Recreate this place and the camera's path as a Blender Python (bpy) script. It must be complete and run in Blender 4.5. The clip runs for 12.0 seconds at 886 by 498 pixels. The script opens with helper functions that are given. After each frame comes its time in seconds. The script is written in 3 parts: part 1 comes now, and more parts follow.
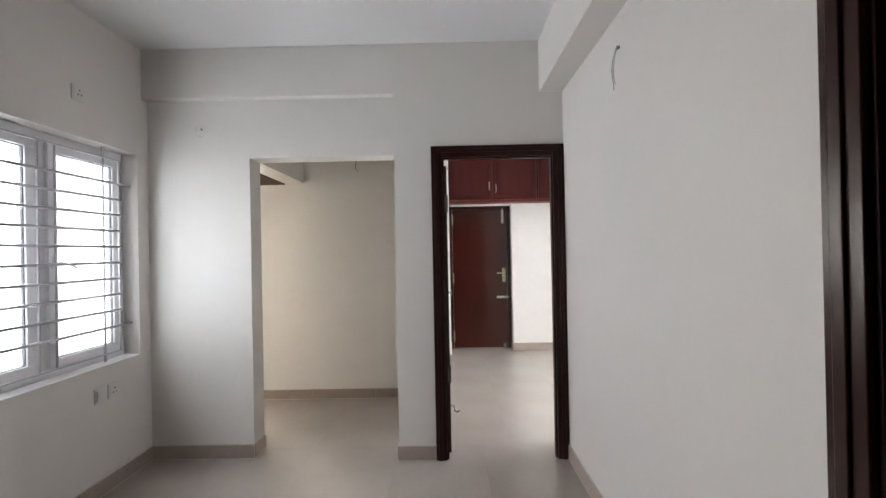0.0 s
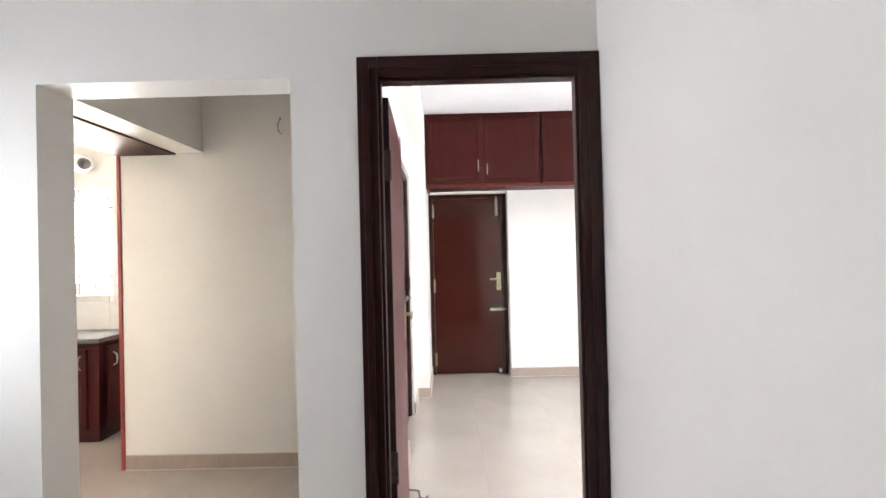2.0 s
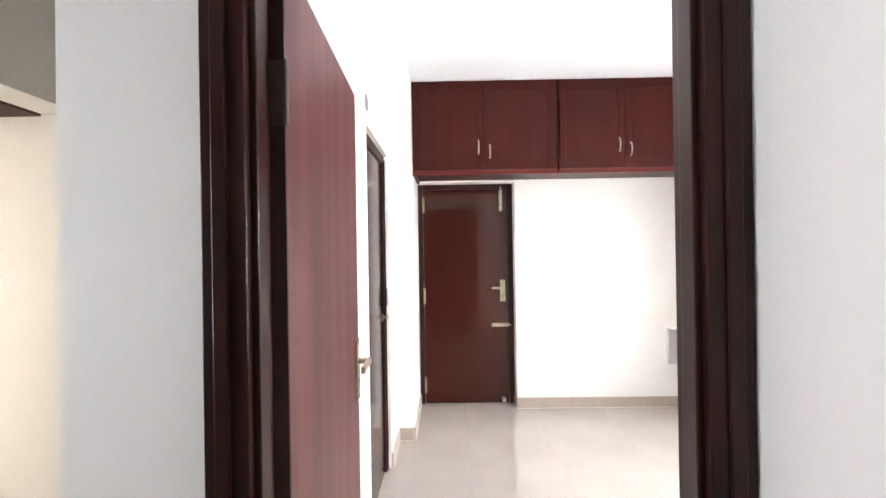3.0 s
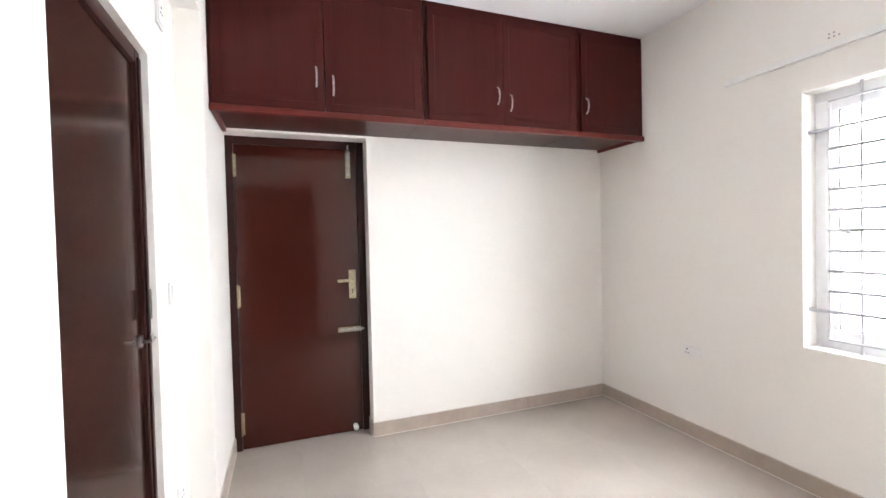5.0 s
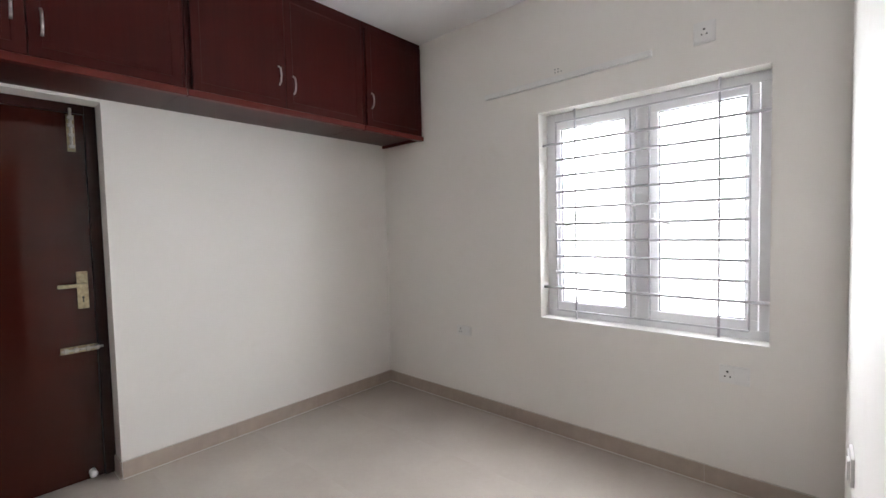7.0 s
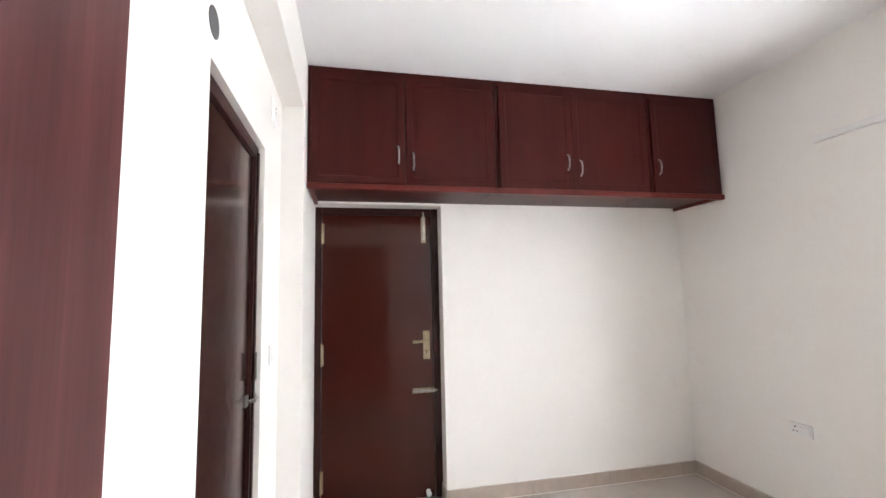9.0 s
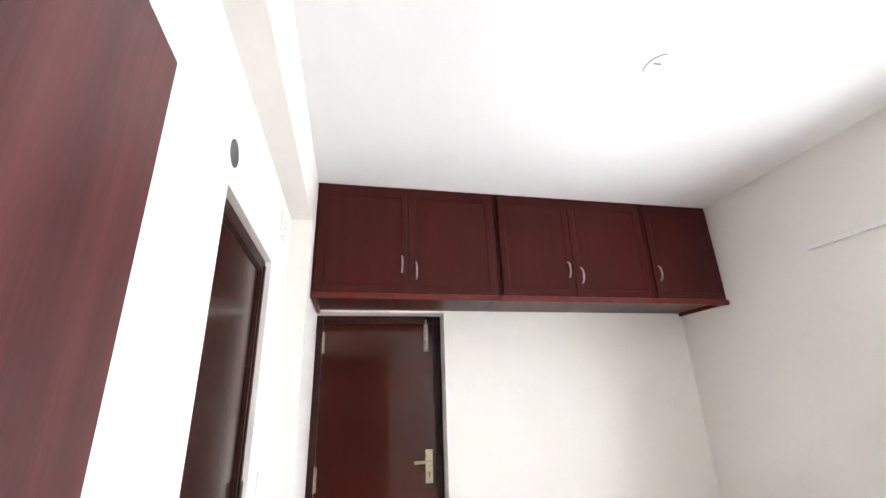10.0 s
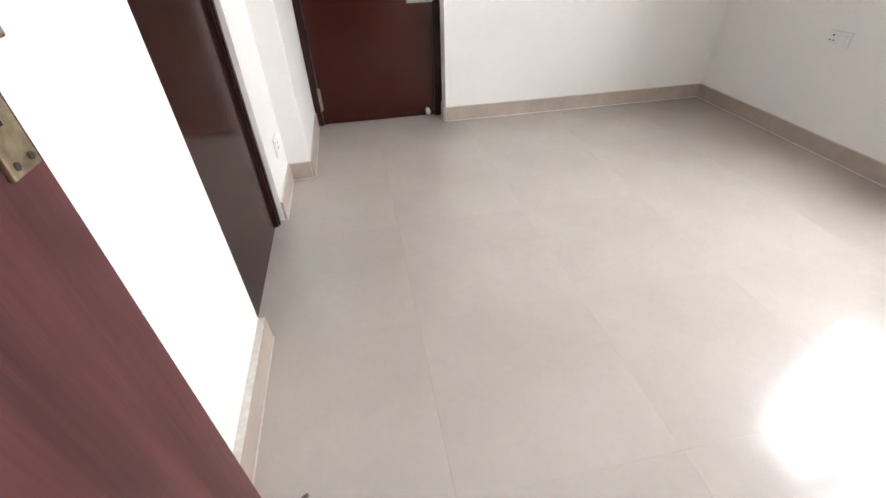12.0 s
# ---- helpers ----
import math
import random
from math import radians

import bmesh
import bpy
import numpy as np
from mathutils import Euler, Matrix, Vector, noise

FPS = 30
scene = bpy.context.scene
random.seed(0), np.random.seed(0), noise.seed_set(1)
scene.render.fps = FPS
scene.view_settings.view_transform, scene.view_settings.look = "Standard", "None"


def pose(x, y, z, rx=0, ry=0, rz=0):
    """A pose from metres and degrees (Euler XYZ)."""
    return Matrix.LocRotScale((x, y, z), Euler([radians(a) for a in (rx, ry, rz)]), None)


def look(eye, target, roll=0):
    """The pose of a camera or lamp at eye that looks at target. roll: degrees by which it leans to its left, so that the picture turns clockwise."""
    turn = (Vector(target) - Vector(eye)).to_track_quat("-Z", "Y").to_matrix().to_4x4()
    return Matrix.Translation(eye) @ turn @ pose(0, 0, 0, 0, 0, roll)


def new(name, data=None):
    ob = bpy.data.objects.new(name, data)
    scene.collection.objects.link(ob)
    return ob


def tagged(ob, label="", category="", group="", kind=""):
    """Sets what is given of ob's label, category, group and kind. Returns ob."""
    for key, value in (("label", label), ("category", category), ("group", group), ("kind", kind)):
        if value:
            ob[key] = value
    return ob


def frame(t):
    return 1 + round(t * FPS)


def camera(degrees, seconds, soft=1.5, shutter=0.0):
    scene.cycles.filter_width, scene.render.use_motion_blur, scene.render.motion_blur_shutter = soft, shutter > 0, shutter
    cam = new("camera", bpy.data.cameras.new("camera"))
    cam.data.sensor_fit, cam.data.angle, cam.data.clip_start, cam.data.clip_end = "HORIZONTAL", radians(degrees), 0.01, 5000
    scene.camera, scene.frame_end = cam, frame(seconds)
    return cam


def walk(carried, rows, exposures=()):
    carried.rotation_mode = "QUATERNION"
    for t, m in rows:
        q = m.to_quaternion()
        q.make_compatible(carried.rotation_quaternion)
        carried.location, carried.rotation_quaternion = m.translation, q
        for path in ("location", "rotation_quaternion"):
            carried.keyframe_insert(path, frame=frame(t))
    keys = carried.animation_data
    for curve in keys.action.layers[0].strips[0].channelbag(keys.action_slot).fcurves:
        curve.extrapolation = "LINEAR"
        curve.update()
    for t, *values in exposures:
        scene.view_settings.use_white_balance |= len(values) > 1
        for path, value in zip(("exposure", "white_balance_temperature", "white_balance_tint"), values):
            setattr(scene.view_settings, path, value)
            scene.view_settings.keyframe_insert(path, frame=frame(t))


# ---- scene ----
cam = camera(91.9, 12.0)

PATH = [
    (0, (-0.251, 0.089, 1.398), (-0.27, 2.089, 1.407), -1.1),
    (0.5, (-0.18, 0.247, 1.404), (-0.201, 2.247, 1.401), -0.8),
    (1, (-0.175, 0.559, 1.386), (-0.181, 2.559, 1.393), -1.0),
    (1.5, (-0.116, 0.954, 1.363), (-0.117, 2.954, 1.379), -1.2),
    (2, (-0.038, 1.390, 1.376), (-0.049, 3.390, 1.393), -1.4),
    (2.5, (0.017, 1.814, 1.418), (-0.001, 3.814, 1.427), -1.1),
    (2.7, (0.053, 1.998, 1.433), (0.030, 3.998, 1.433), -0.9),
    (4.3, (0.026, 3.057, 1.327), (0.147, 5.053, 1.369), -1.4),
    (4.5, (0.055, 3.116, 1.323), (0.279, 5.103, 1.341), -1.5),
    (5, (0.115, 3.206, 1.334), (0.81, 5.081, 1.29), -1.4),
    (5.5, (0.14, 3.253, 1.323), (1.378, 4.822, 1.257), -1.0),
    (6, (0.169, 3.248, 1.33), (1.68, 4.557, 1.25), -0.7),
    (6.5, (0.146, 3.265, 1.338), (1.737, 4.474, 1.243), -1.1),
    (7, (0.138, 3.257, 1.318), (1.628, 4.588, 1.226), -1.4),
    (7.5, (0.028, 3.247, 1.342), (1.09, 4.94, 1.252), -2.2),
    (7.7, (0.015, 3.235, 1.338), (0.869, 5.042, 1.259), -2.2),
    (9.3, (0.037, 3.141, 1.42), (0.442, 5.062, 1.802), -1.7),
    (9.5, (0.029, 3.143, 1.433), (0.433, 5.027, 1.962), -1.8),
    (10, (0.034, 3.145, 1.435), (0.427, 4.985, 2.105), -1.8),
    (10.5, (0.097, 3.144, 1.355), (0.452, 5.04, 1.885), -1.2),
    (10.8, (0.073, 3.202, 1.278), (0.459, 5.16, 1.414), -1.4),
    (11, (0.076, 3.217, 1.236), (0.458, 5.173, 1.07), -1.4),
    (11.2, (0.072, 3.236, 1.211), (0.45, 5.15, 0.775), -1.5),
    (11.5, (0.102, 3.222, 1.176), (0.436, 5.039, 0.406), -1.8),
    (12, (0.084, 3.267, 1.107), (0.371, 4.825, -0.112), -1.7),
]
EXPOSURES = [(0.0, 0.5), (1.0, 0.84), (2.0, 1.04), (2.7, 1.17), (4.5, 1.5), (5.0, 0.87), (5.5, -0.15), (6.0, -0.3), (6.5, -0.2), (7.0, -0.2), (7.5, -0.37), (9.5, 0.82), (10.5, 0.76), (11.0, 0.85), (12.0, 0.52)]
walk(cam, [(t, look(eye, target, roll)) for t, eye, target, roll in PATH], EXPOSURES)

# ---- world and daylight ----
world = bpy.data.worlds.new("overcast_sky")
scene.world = world
world.use_nodes = True
wn = world.node_tree
sky = wn.nodes.new("ShaderNodeTexSky")
sky.sky_type = "NISHITA"
sky.sun_disc = False
sky.sun_elevation, sky.sun_rotation = radians(62), radians(60)
wn.nodes["Background"].inputs[1].default_value = 0.1
wn.links.new(sky.outputs[0], wn.nodes["Background"].inputs[0])

sun = new("sun", bpy.data.lights.new("sun", "SUN"))
sun.data.energy, sun.data.angle, sun.data.color = 0.8, radians(12), (1.0, 0.96, 0.9)
sun.matrix_world = look((0, 0, 20), (-4.6, 8.0, 3.0))

HAZE = 2.6          # brightness of the white sky outside the panes
HALL_SKY = 2.4
KITCHEN_SKY = 0.7


def window_light(name, eye, target, w, h, power, col):
    """Daylight entering at a window's opening."""
    lamp = new(name, bpy.data.lights.new(name, "AREA"))
    lamp.data.shape, lamp.data.size, lamp.data.size_y = "RECTANGLE", w, h
    lamp.data.energy, lamp.data.color = power, col
    lamp.matrix_world = look(eye, target)
    return lamp


# each window: the level light of the white haze, and a little from the sky above and the bright ground below
BED_LIGHT, HALL_LIGHT, KITCHEN_LIGHT = 96.0, 23.5, 108.0
DAY, COOL, WARM = (0.94, 0.965, 1.03), (0.935, 0.962, 1.055), (1.0, 0.95, 0.87)
window_light("daylight_bedroom", (2.80, 4.03, 1.38), (0, 4.03, 1.30), 1.12, 1.26, BED_LIGHT * 0.7, DAY)
window_light("skylight_bedroom", (3.05, 4.03, 2.15), (1.3, 4.03, 1.15), 1.9, 1.3, BED_LIGHT * 1.5, DAY)
window_light("groundlight_bedroom", (3.12, 4.03, 0.36), (2.12, 4.03, 1.36), 1.9, 0.72, BED_LIGHT * 0.38, DAY)
window_light("daylight_hall", (-2.78, 1.95, 1.45), (-1.6, 2.1, 1.35), 1.9, 1.7, HALL_LIGHT * 2.7, COOL)
window_light("groundlight_hall", (-2.83, 2.337, 0.38), (-1.83, 2.337, 1.38), 1.1, 0.72, HALL_LIGHT * 0.25, COOL)
window_light("daylight_kitchen", (-3.14, 5.23, 1.53), (-3.14, 3.0, 1.43), 0.55, 0.85, KITCHEN_LIGHT, WARM)
window_light("groundlight_kitchen", (-3.14, 5.52, 0.74), (-3.14, 4.52, 1.74), 0.9, 0.6, KITCHEN_LIGHT * 2, WARM)


# ---- materials ----
def material(name, rough=0.5, metal=0.0, coat=0.0):
    m = bpy.data.materials.new(name)
    m.use_nodes = True
    nt = m.node_tree
    b = nt.nodes["Principled BSDF"]
    b.inputs["Roughness"].default_value, b.inputs["Metallic"].default_value = rough, metal
    b.inputs["Coat Weight"].default_value = coat
    b.inputs["Coat Roughness"].default_value = 0.08
    return m, nt, b


def coords(nt, scale=(1, 1, 1), kind="Object"):
    tc = nt.nodes.new("ShaderNodeTexCoord")
    mp = nt.nodes.new("ShaderNodeMapping")
    mp.inputs["Scale"].default_value = scale
    nt.links.new(tc.outputs[kind], mp.inputs[0])
    return mp.outputs[0]


def noise_tex(nt, vec, scale, detail=4.0, rough=0.55):
    n = nt.nodes.new("ShaderNodeTexNoise")
    n.inputs["Scale"].default_value, n.inputs["Detail"].default_value, n.inputs["Roughness"].default_value = scale, detail, rough
    nt.links.new(vec, n.inputs["Vector"])
    return n.outputs["Fac"]


def ramp(nt, fac, stops):
    r = nt.nodes.new("ShaderNodeValToRGB")
    e = r.color_ramp.elements
    while len(e) < len(stops):
        e.new(0.5)
    for el, (p, c) in zip(e, stops):
        el.position, el.color = p, (*c, 1)
    nt.links.new(fac, r.inputs[0])
    return r.outputs[0]


def mix(nt, fac, a, b, kind="MIX"):
    m = nt.nodes.new("ShaderNodeMix")
    m.data_type, m.blend_type = "RGBA", kind
    for k, v in ((0, fac), (6, a), (7, b)):
        if isinstance(v, (int, float)):
            m.inputs[k].default_value = v
        elif isinstance(v, tuple):
            m.inputs[k].default_value = (*v, 1)
        else:
            nt.links.new(v, m.inputs[k])
    return m.outputs[2]


def bump(nt, b, height, strength, dist=0.002):
    n = nt.nodes.new("ShaderNodeBump")
    n.inputs["Strength"].default_value, n.inputs["Distance"].default_value = strength, dist
    nt.links.new(height, n.inputs["Height"])
    nt.links.new(n.outputs[0], b.inputs["Normal"])


def vary_rough(nt, b, fac, lo, hi):
    mr = nt.nodes.new("ShaderNodeMapRange")
    mr.inputs["To Min"].default_value, mr.inputs["To Max"].default_value = lo, hi
    nt.links.new(fac, mr.inputs["Value"])
    nt.links.new(mr.outputs[0], b.inputs["Roughness"])


def paint(name, a, b_, rough, bumps=0.12):
    m, nt, b = material(name, rough)
    v = coords(nt)
    big = noise_tex(nt, v, 0.9, 5)
    fine = noise_tex(nt, v, 55, 5, 0.6)
    roller = noise_tex(nt, v, 7, 4)
    col = ramp(nt, big, [(0.3, a), (0.7, b_)])
    scuff = ramp(nt, noise_tex(nt, v, 3.1, 8, 0.7), [(0.60, (1, 1, 1)), (0.80, (0.95, 0.94, 0.92))])
    nt.links.new(mix(nt, 1.0, col, scuff, "MULTIPLY"), b.inputs["Base Color"])
    vary_rough(nt, b, roller, rough - 0.08, rough + 0.1)
    bump(nt, b, mix(nt, 0.5, fine, roller), bumps, 0.0015)
    return m


def wood(name, dark, light, rough, coat, axis="z", grain=1.0, contrast=1.0, relief=0.05, spec=0.5):
    m, nt, b = material(name, rough, 0.0, coat)
    b.inputs["Specular IOR Level"].default_value = spec
    s = {"z": (26, 26, 1.1), "x": (1.1, 26, 26), "y": (26, 1.1, 26)}[axis]
    v = coords(nt, tuple(c * grain for c in s))
    g = noise_tex(nt, v, 1.0, 8, 0.62)
    fine = noise_tex(nt, v, 6.0, 4, 0.7)
    big = noise_tex(nt, coords(nt), 1.7, 4)
    mid = tuple((p + q) / 2 for p, q in zip(dark, light))
    col = ramp(nt, g, [(0.5 - 0.2 / contrast, dark), (0.5, mid), (0.5 + 0.2 / contrast, light)])
    col = mix(nt, 0.35, col, ramp(nt, fine, [(0.35, dark), (0.7, light)]))
    col = mix(nt, 1.0, col, ramp(nt, big, [(0.3, (0.82, 0.82, 0.82)), (0.7, (1.08, 1.05, 1.05))]), "MULTIPLY")
    nt.links.new(col, b.inputs["Base Color"])
    vary_rough(nt, b, big, rough - 0.05, rough + 0.1)
    if relief:
        bump(nt, b, g, relief, 0.0008)
    return m


def metal(name, col, rough, worn=None):
    m, nt, b = material(name, rough, 1.0)
    v = coords(nt)
    n = noise_tex(nt, v, 60, 5)
    nt.links.new(ramp(nt, n, [(0.35, col), (0.7, worn or tuple(c * 0.7 for c in col))]), b.inputs["Base Color"])
    vary_rough(nt, b, noise_tex(nt, v, 18, 4), rough - 0.07, rough + 0.12)
    return m


def plain(name, col, rough, speck=0.06, scale=30, coat=0.0, spec=0.5):
    m, nt, b = material(name, rough, 0.0, coat)
    b.inputs["Specular IOR Level"].default_value = spec
    v = coords(nt)
    n = noise_tex(nt, v, scale, 5)
    nt.links.new(ramp(nt, n, [(0.3, tuple(c * (1 - speck) for c in col)), (0.7, tuple(min(1, c * (1 + speck)) for c in col))]), b.inputs["Base Color"])
    vary_rough(nt, b, noise_tex(nt, v, 6, 3), rough - 0.04, rough + 0.06)
    return m


def floor_tile_material():
    m, nt, b = material("vitrified_tile", 0.18, 0.0, 0.3)
    b.inputs["Coat Roughness"].default_value = 0.06
    v = coords(nt)
    cloud = noise_tex(nt, v, 2.3, 6, 0.6)
    fine = noise_tex(nt, v, 38, 6, 0.65)
    info = nt.nodes.new("ShaderNodeObjectInfo")
    base = ramp(nt, cloud, [(0.3, (0.415, 0.366, 0.324)), (0.7, (0.468, 0.416, 0.373))])
    base = mix(nt, 0.12, base, ramp(nt, fine, [(0.35, (0.41, 0.345, 0.295)), (0.7, (0.50, 0.435, 0.38))]))
    tone = ramp(nt, info.outputs["Random"], [(0.0, (0.994, 0.994, 0.993)), (1.0, (1.0, 1.0, 1.0))])
    nt.links.new(mix(nt, 1.0, base, tone, "MULTIPLY"), b.inputs["Base Color"])
    vary_rough(nt, b, noise_tex(nt, v, 1.6, 7, 0.7), 0.14, 0.24)
    bump(nt, b, noise_tex(nt, v, 9, 3), 0.015, 0.001)
    b.inputs["Specular IOR Level"].default_value = 0.5
    return m


def glow(name, col, strength):
    m = bpy.data.materials.new(name)
    m.use_nodes = True
    nt = m.node_tree
    nt.nodes.remove(nt.nodes["Principled BSDF"])
    e = nt.nodes.new("ShaderNodeEmission")
    e.inputs[0].default_value, e.inputs[1].default_value = (*col, 1), strength
    nt.links.new(e.outputs[0], nt.nodes["Material Output"].inputs[0])
    return m


WALL = paint("cream_wall_paint", (0.785, 0.753, 0.708), (0.815, 0.786, 0.746), 0.55)
CEIL = paint("white_ceiling_paint", (0.80, 0.795, 0.79), (0.84, 0.835, 0.83), 0.7)
WHITE = paint("white_reveal_paint", (0.80, 0.79, 0.77), (0.84, 0.83, 0.81), 0.5)
TILE = floor_tile_material()
GROUT = plain("tile_grout", (0.38, 0.325, 0.28), 0.7, 0.12, 60)
SKIRT = plain("skirting_tile", (0.40, 0.325, 0.27), 0.3, 0.07, 14)
FRAME = wood("dark_polished_frame_wood", (0.021, 0.0062, 0.0052), (0.036, 0.0105, 0.0085), 0.28, 0.0, "z", 1.0, 1.0, 0.03, 0.22)
FRAME_X = wood("dark_polished_frame_wood_across", (0.021, 0.0062, 0.0052), (0.036, 0.0105, 0.0085), 0.28, 0.0, "x", 1.0, 1.0, 0.03, 0.22)
LEAF = wood("red_brown_laminate", (0.050, 0.016, 0.016), (0.128, 0.043, 0.042), 0.38, 0.0, "z", 0.5, 1.9, 0.05, 0.25)
EDGE = wood("dark_leaf_edge", (0.020, 0.008, 0.007), (0.05, 0.018, 0.015), 0.5, 0.0)
DOOR = plain("glossy_brown_door", (0.040, 0.0080, 0.0056), 0.08, 0.05, 2.5, 0.0, 0.36)
BATH = wood("dark_grained_door", (0.017, 0.006, 0.0048), (0.037, 0.0145, 0.0108), 0.14, 0.0, "z", 0.5, 1.0, 0.0, 0.34)
LOFT = wood("mahogany_stained_wood", (0.034, 0.0038, 0.0033), (0.060, 0.0076, 0.0060), 0.36, 0.0, "z", 0.6, 0.8, 0.03, 0.16)
LOFT_X = wood("mahogany_rail", (0.080, 0.011, 0.009), (0.13, 0.018, 0.013), 0.34, 0.0, "x", 0.9, 0.8, 0.03, 0.25)
UNDER = wood("dark_underside_panel", (0.030, 0.007, 0.006), (0.06, 0.012, 0.009), 0.34, 0.0, "x", 1.0, 1.0, 0.03, 0.2)
SOFFIT = wood("brown_soffit_laminate", (0.035, 0.010, 0.007), (0.085, 0.028, 0.018), 0.42, 0.0, "y", 1.0, 1.0, 0.03, 0.12)
CAULK = plain("white_cement_joint", (0.58, 0.54, 0.49), 0.8, 0.12, 60)
RED = plain("red_edge_band", (0.26, 0.035, 0.028), 0.35, 0.12, 40)
BRASS = metal("aged_brass", (0.46, 0.39, 0.26), 0.34, (0.27, 0.225, 0.15))
STEEL = metal("brushed_steel", (0.55, 0.54, 0.52), 0.3)
DARKMETAL = metal("dark_hinge_metal", (0.16, 0.14, 0.12), 0.42)
UPVC = plain("white_upvc", (0.87, 0.87, 0.88), 0.3, 0.02, 20)
GASKET = plain("grey_gasket", (0.10, 0.10, 0.11), 0.6)
BAR = plain("white_painted_bar", (0.55, 0.54, 0.57), 0.4, 0.06, 50)
PLASTIC = plain("white_switch_plastic", (0.78, 0.77, 0.75), 0.28, 0.02, 40)
GREY = plain("grey_knob_plastic", (0.42, 0.40, 0.39), 0.4)
# near-black colour painted in for the shade inside keyholes and pin holes
HOLE_SHADE = plain("painted_hole_shade", (0.012, 0.012, 0.012), 0.7)
GRANITE = plain("dark_grey_granite", (0.10, 0.10, 0.095), 0.2, 0.5, 160)
WALLTILE = plain("white_wall_tile", (0.70, 0.69, 0.67), 0.18, 0.03, 8)
COPPER = plain("brown_wire_sheath", (0.12, 0.05, 0.03), 0.5)
GREYWIRE = plain("grey_wire_sheath", (0.20, 0.19, 0.19), 0.5)
PATCH = plain("filler_patch", (0.20, 0.19, 0.18), 0.8, 0.1, 40)
PIPE_SHADE = plain("pipe_hole_shade", (0.12, 0.12, 0.12), 0.6)
SKYB = glow("white_hazy_sky", (0.96, 0.98, 1.0), HAZE)
SKYA = glow("white_hazy_sky_hall", (0.93, 0.97, 1.0), HALL_SKY)
SKYK = glow("white_hazy_sky_kitchen", (1.0, 0.99, 0.96), KITCHEN_SKY)

glass_m, gnt, gb = material("clear_glass", 0.02)
gb.inputs["Transmission Weight"].default_value = 1.0
gb.inputs["IOR"].default_value = 1.45
gb.inputs["Base Color"].default_value = (0.97, 0.99, 0.98, 1)


# ---- mesh helpers ----
def box(bm, x0, x1, y0, y1, z0, z1, bevel=0.0):
    m = Matrix.LocRotScale(((x0 + x1) / 2, (y0 + y1) / 2, (z0 + z1) / 2), None, (abs(x1 - x0), abs(y1 - y0), abs(z1 - z0)))
    r = bmesh.ops.create_cube(bm, size=1, matrix=m)
    if bevel:
        edges = list({e for v in r["verts"] for e in v.link_edges})
        bmesh.ops.bevel(bm, geom=edges, offset=bevel, segments=2, profile=0.5, affect="EDGES")
    return bm


def boxes(*rows, bevel=0.0):
    bm = bmesh.new()
    for r in rows:
        box(bm, *r, bevel=bevel)
    return bm


def rod(bm, a, b, r, seg=10, r2=None):
    a, b = Vector(a), Vector(b)
    d = b - a
    m = Matrix.Translation((a + b) / 2) @ d.to_track_quat("Z", "Y").to_matrix().to_4x4()
    bmesh.ops.create_cone(bm, cap_ends=True, segments=seg, radius1=r, radius2=r if r2 is None else r2, depth=d.length, matrix=m)
    return bm


def tube(bm, pts, r, seg=8):
    """A bent rod along points, with round joints."""
    for a, b in zip(pts, pts[1:]):
        rod(bm, a, b, r, seg)
    for p in pts[1:-1]:
        bmesh.ops.create_uvsphere(bm, u_segments=seg, v_segments=6, radius=r, matrix=Matrix.Translation(p))
    return bm


def mesh_of(name, bm, mat, smooth=False):
    me = bpy.data.meshes.new(name)
    if smooth:
        for f in bm.faces:
            f.smooth = len(f.verts) == 4
    bm.to_mesh(me)
    bm.free()
    me.materials.append(mat)
    return me


def part(name, bm, mat, parent, label="", smooth=False):
    ob = new(name, mesh_of(name, bm, mat, smooth))
    ob.parent = parent
    if label:
        tagged(ob, label)
    return ob


def thing(name, label, category, m=None, group="", kind=""):
    ob = new(name)
    ob.empty_display_size = 0.1
    if m is not None:
        ob.matrix_world = m
    return tagged(ob, label, category, group, kind)


def structure(name, bm, mat, label, category):
    return tagged(new(name, mesh_of(name, bm, mat)), label, category, kind="structure")


# ---- plan ----
HX0, HX1, HY0 = -2.305, 0.541, -2.4        # hall
W1, W1L, W1B = 2.968, 3.026, 3.182         # wall between hall and bedroom: hall face, recessed face, bedroom face
BX0, BX1, BY1 = -0.335, 2.595, 6.102       # bedroom
HC, BC = 2.80, 2.758                       # ceilings
PX0, PX1, PH = -1.60, -0.597, 2.062        # passage opening
PB = 4.205                                 # far wall of the passage
KX0, KY1 = -4.6, 5.02                      # kitchen
COLX, COLY = -0.219, 5.482                 # column in the bedroom corner
D2X0, D2X1, D2H, D2Y = -0.219, 0.655, 2.028, 6.265
WA = (1.752, 2.922, 0.748, 2.080)          # hall window: y0, y1, z0, z1
WB = (3.444, 4.617, 0.733, 2.031)          # bedroom window
KW = (-3.42, -2.86, 1.08, 2.0)            # kitchen window: x0, x1, z0, z1
BD = (4.335, 5.072, 2.043)                 # bathroom opening: y0, y1, height
RD = (0.08, 0.982, 2.10)                   # hall side door: y0, y1, height
EXT = 0.23

# floors: mortar bed, the tiles come last
structure("floor", boxes((KX0 - 0.3, BX1 + EXT, HY0 - 0.2, D2Y + 0.3, -0.15, -0.009)), GROUT, "beige glossy vitrified tile floor with fine joints", "floor")

